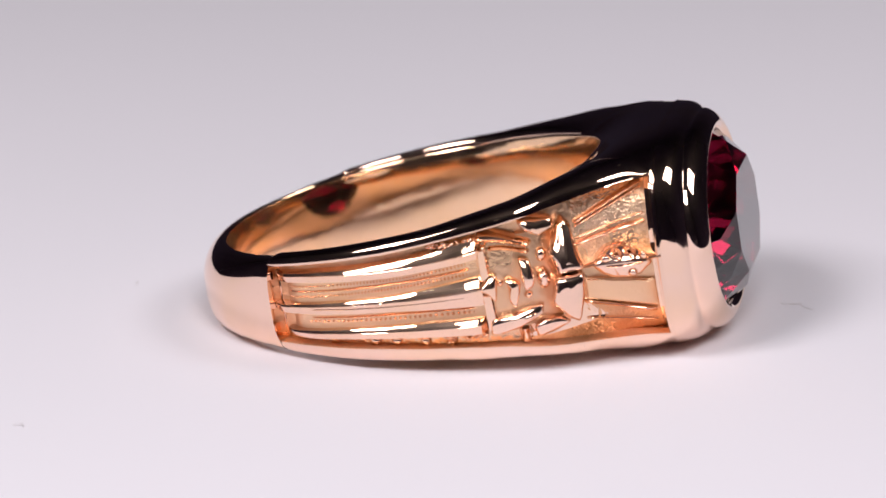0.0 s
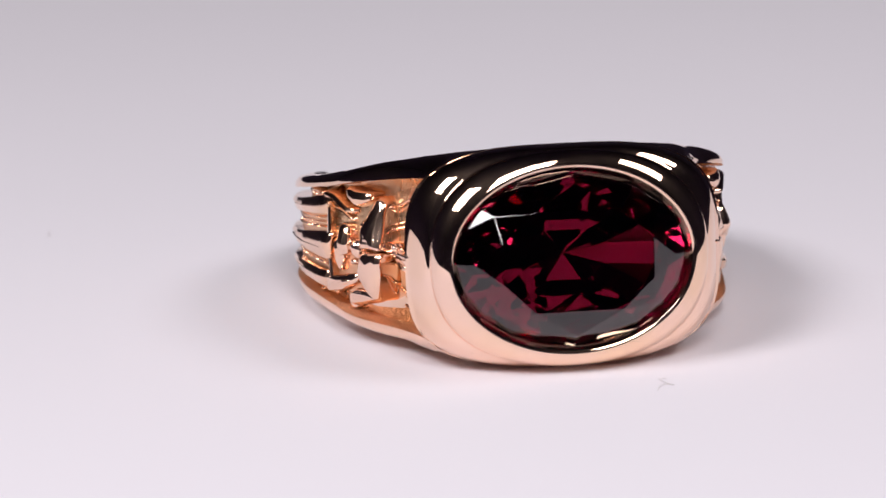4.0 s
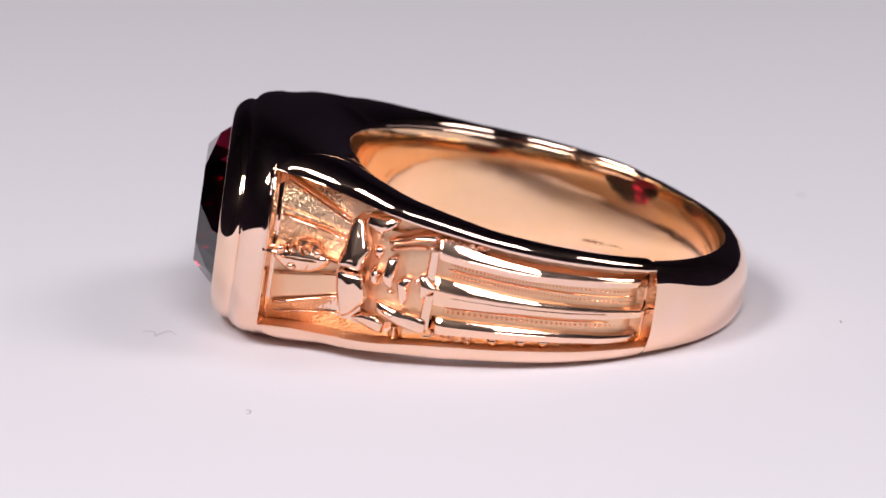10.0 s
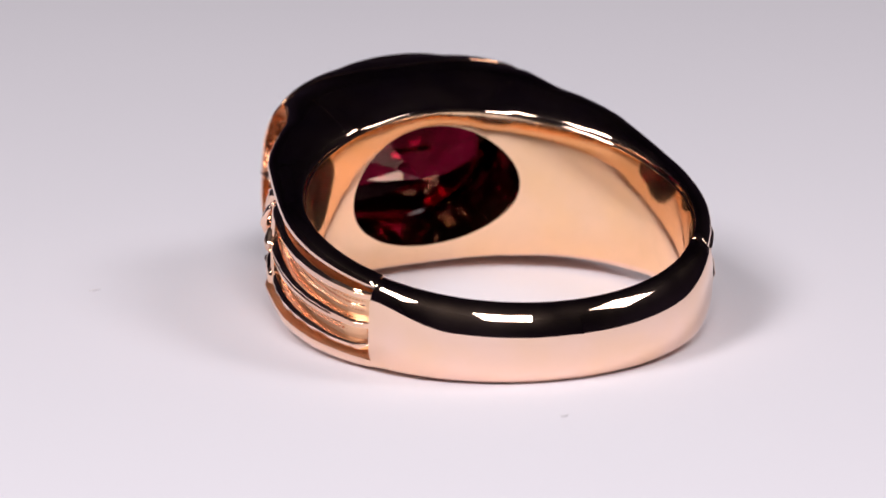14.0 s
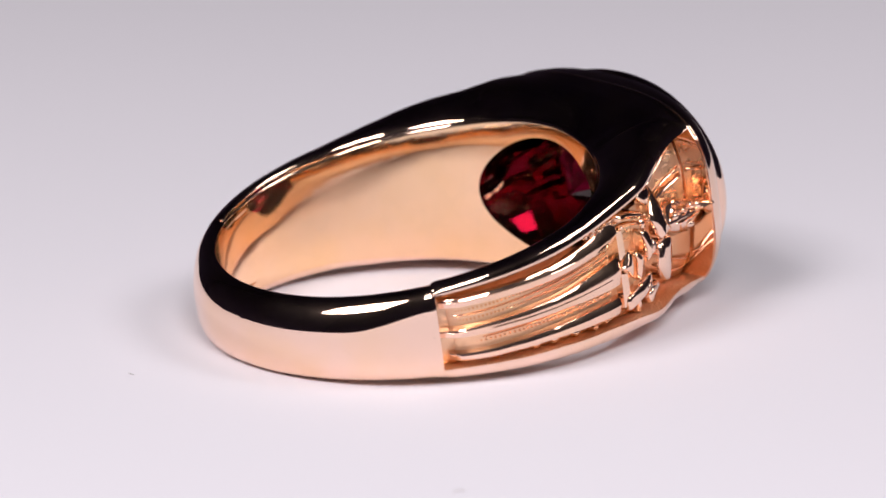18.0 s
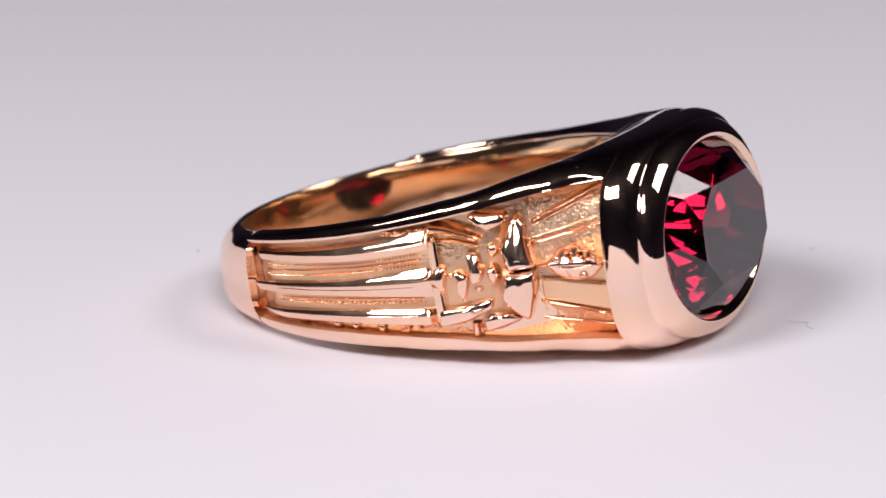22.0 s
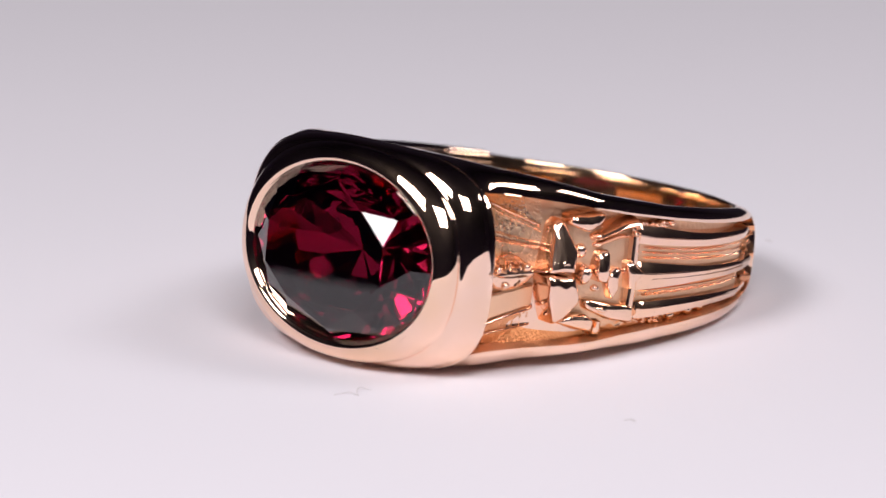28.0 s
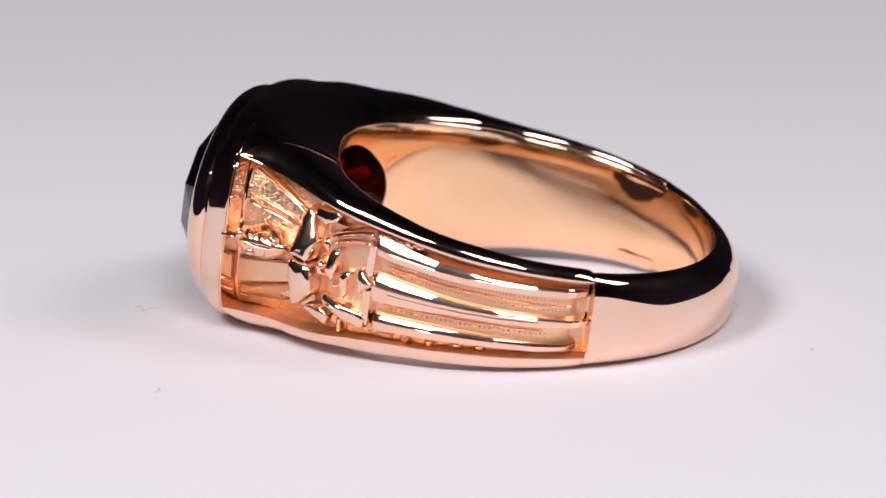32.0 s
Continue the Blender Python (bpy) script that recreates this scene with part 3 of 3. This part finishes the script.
    ridge("pin", side, p, [(-462, 2), (-474, 6), (-490, 6)], (10, 8), (50, 58), n=8)
    return p


side_panel(1)
side_panel(-1)



# ---- dust on the table ----
LINT, tree, b = nodes_of("grey_lint")
b.inputs["Base Color"].default_value = (0.6, 0.56, 0.57, 1)
b.inputs["Roughness"].default_value = 0.9


def fibre(points, radius, label):
    """A thin curly thread lying on the table, round in section."""
    loops = []
    m = (len(points) - 1) * 6
    for k in range(m + 1):
        c = spline(points, k / 6)
        w = spline(points, min(len(points) - 1.001, k / 6 + 0.05)) - spline(points, max(0, k / 6 - 0.05))
        w = w / np.linalg.norm(w)
        rr = radius * (0.45 + 0.55 * math.sin(math.pi * min(1, max(0.0, 0.08 + 0.84 * k / m))))
        loops.append([(c[0] - w[1] * rr * math.cos(a), c[1] + w[0] * rr * math.cos(a), c[2] + radius + rr * math.sin(a)) for a in np.linspace(0, 2 * math.pi, 7)[:-1]])
    v, fc = loft(loops)
    ob = new("fibre", mesh_of("fibre", v, fc, LINT))
    return tagged(ob, label, "lint")


FIBRES = [
    (fibre([(-34, 4, 0), (-17, 3, 1), (-6, -8, 3), (0, -22, 0), (6, -8, 2), (20, 4, 4), (36, -9, 0)], 0.75, "thin curly grey fibre on the white table"), 130, -677, 75),
    (fibre([(-10, 0, 0), (0, 5, 2), (9, 1, 0), (14, -6, 0)], 0.75, "short grey lint thread on the white table"), 610, -500, 20),
    (fibre([(-9, 3, 0), (0, 0, 2), (8, 4, 1), (11, 9, 0)], 0.9, "short dark lint thread on the white table"), -785, 552, 60),
    (fibre([(-8, 0, 0), (0, 3, 1), (7, -1, 0)], 0.9, "tiny pale thread on the white table"), 103, 563, 10),
]


# ---- what moves: the table turns once in 21 seconds and carries the ring ----
def on_table(x, y, turn):
    return pose(x / 1000, y / 1000, 0, 0, 0, turn)


def turning(place):
    """Rows for a thing that lies at place on the turning table."""
    rows = [
        (0.0, on_table(-3.204, -0.509, 80.07)),
        (0.5, on_table(-2.926, 0.464, 71.99)),
        (1.0, on_table(-2.470, 1.565, 64.01)),
        (1.5, on_table(-1.949, 2.579, 55.82)),
        (2.0, on_table(-1.323, 3.544, 47.53)),
        (2.5, on_table(-0.691, 4.257, 38.98)),
        (3.0, on_table(-0.033, 4.365, 30.15)),
        (3.5, on_table(0.535, 4.349, 21.15)),
        (4.0, on_table(1.144, 4.200, 12.07)),
        (4.5, on_table(1.703, 3.969, 2.96)),
        (5.0, on_table(2.125, 3.694, -6.13)),
        (5.5, on_table(2.526, 3.386, -14.94)),
        (6.0, on_table(2.816, 3.039, -23.57)),
        (6.5, on_table(2.888, 2.682, -32.14)),
        (7.0, on_table(3.071, 2.261, -40.51)),
        (7.5, on_table(3.171, 1.817, -49.01)),
        (8.0, on_table(3.228, 1.356, -57.46)),
        (8.5, on_table(3.119, 0.924, -65.70)),
        (9.0, on_table(2.971, 0.494, -73.64)),
        (9.5, on_table(2.747, 0.102, -81.48)),
        (10.0, on_table(2.412, -0.292, -89.43)),
        (10.5, on_table(2.077, -0.633, -97.51)),
        (11.0, on_table(1.822, -0.949, -105.69)),
        (11.5, on_table(1.615, -1.267, -114.20)),
        (12.0, on_table(1.379, -1.566, -122.98)),
        (12.5, on_table(1.248, -1.793, -131.74)),
        (13.0, on_table(1.122, -2.065, -140.40)),
        (13.5, on_table(0.998, -2.439, -149.23)),
        (14.0, on_table(0.733, -2.890, -158.36)),
        (14.5, on_table(0.367, -3.304, -167.62)),
        (15.0, on_table(-0.056, -3.660, -176.90)),
        (15.5, on_table(-0.621, -3.946, -186.09)),
        (16.0, on_table(-1.301, -4.154, -195.06)),
        (16.5, on_table(-2.088, -4.193, -203.79)),
        (17.0, on_table(-2.806, -3.984, -212.49)),
        (17.5, on_table(-3.382, -3.617, -221.13)),
        (18.0, on_table(-3.639, -3.223, -229.69)),
        (18.5, on_table(-3.912, -2.802, -238.25)),
        (19.0, on_table(-3.813, -2.372, -246.46)),
        (19.5, on_table(-3.893, -1.891, -254.71)),
        (20.0, on_table(-3.871, -1.430, -263.06)),
        (20.5, on_table(-3.590, -1.046, -271.45)),
        (21.0, on_table(-3.284, -0.424, -279.83)),
        (21.5, on_table(-2.924, 0.507, -288.08)),
        (22.0, on_table(-2.492, 1.628, -296.28)),
        (22.5, on_table(-1.922, 2.674, -304.43)),
        (23.0, on_table(-1.245, 3.659, -312.45)),
        (23.5, on_table(-0.552, 4.375, -320.64)),
        (24.0, on_table(0.107, 4.485, -329.17)),
        (24.5, on_table(0.575, 4.463, -338.16)),
        (25.0, on_table(1.114, 4.309, -347.35)),
        (25.5, on_table(1.655, 4.064, -356.55)),
        (26.0, on_table(2.132, 3.755, -365.65)),
        (26.5, on_table(2.519, 3.419, -374.61)),
        (27.0, on_table(2.713, 3.091, -383.36)),
        (27.5, on_table(2.852, 2.712, -391.89)),
        (28.0, on_table(3.033, 2.277, -400.39)),
        (28.5, on_table(3.172, 1.860, -408.86)),
        (29.0, on_table(3.280, 1.410, -417.20)),
        (29.5, on_table(3.225, 0.970, -425.36)),
        (30.0, on_table(2.992, 0.524, -433.41)),
        (30.5, on_table(2.716, 0.126, -441.23)),
        (31.0, on_table(2.489, -0.276, -448.82)),
        (31.5, on_table(2.197, -0.668, -456.66)),
        (32.0, on_table(1.898, -1.039, -464.80)),
    ]
    return [(t, m @ place) for t, m in rows]


def motions():
    walk(turntable, [(t / 2, pose(0, 0, 0, 0, 0, -t * 180 / 21)) for t in range(65)])
    walk(ring, turning(pose(0, 0, LIFT * U, -TILT, ROLL, 0)))
    for ob, x, y, turn in FIBRES:
        walk(ob, turning(pose(x * U, y * U, TOP, 0, 0, turn)))


motions()
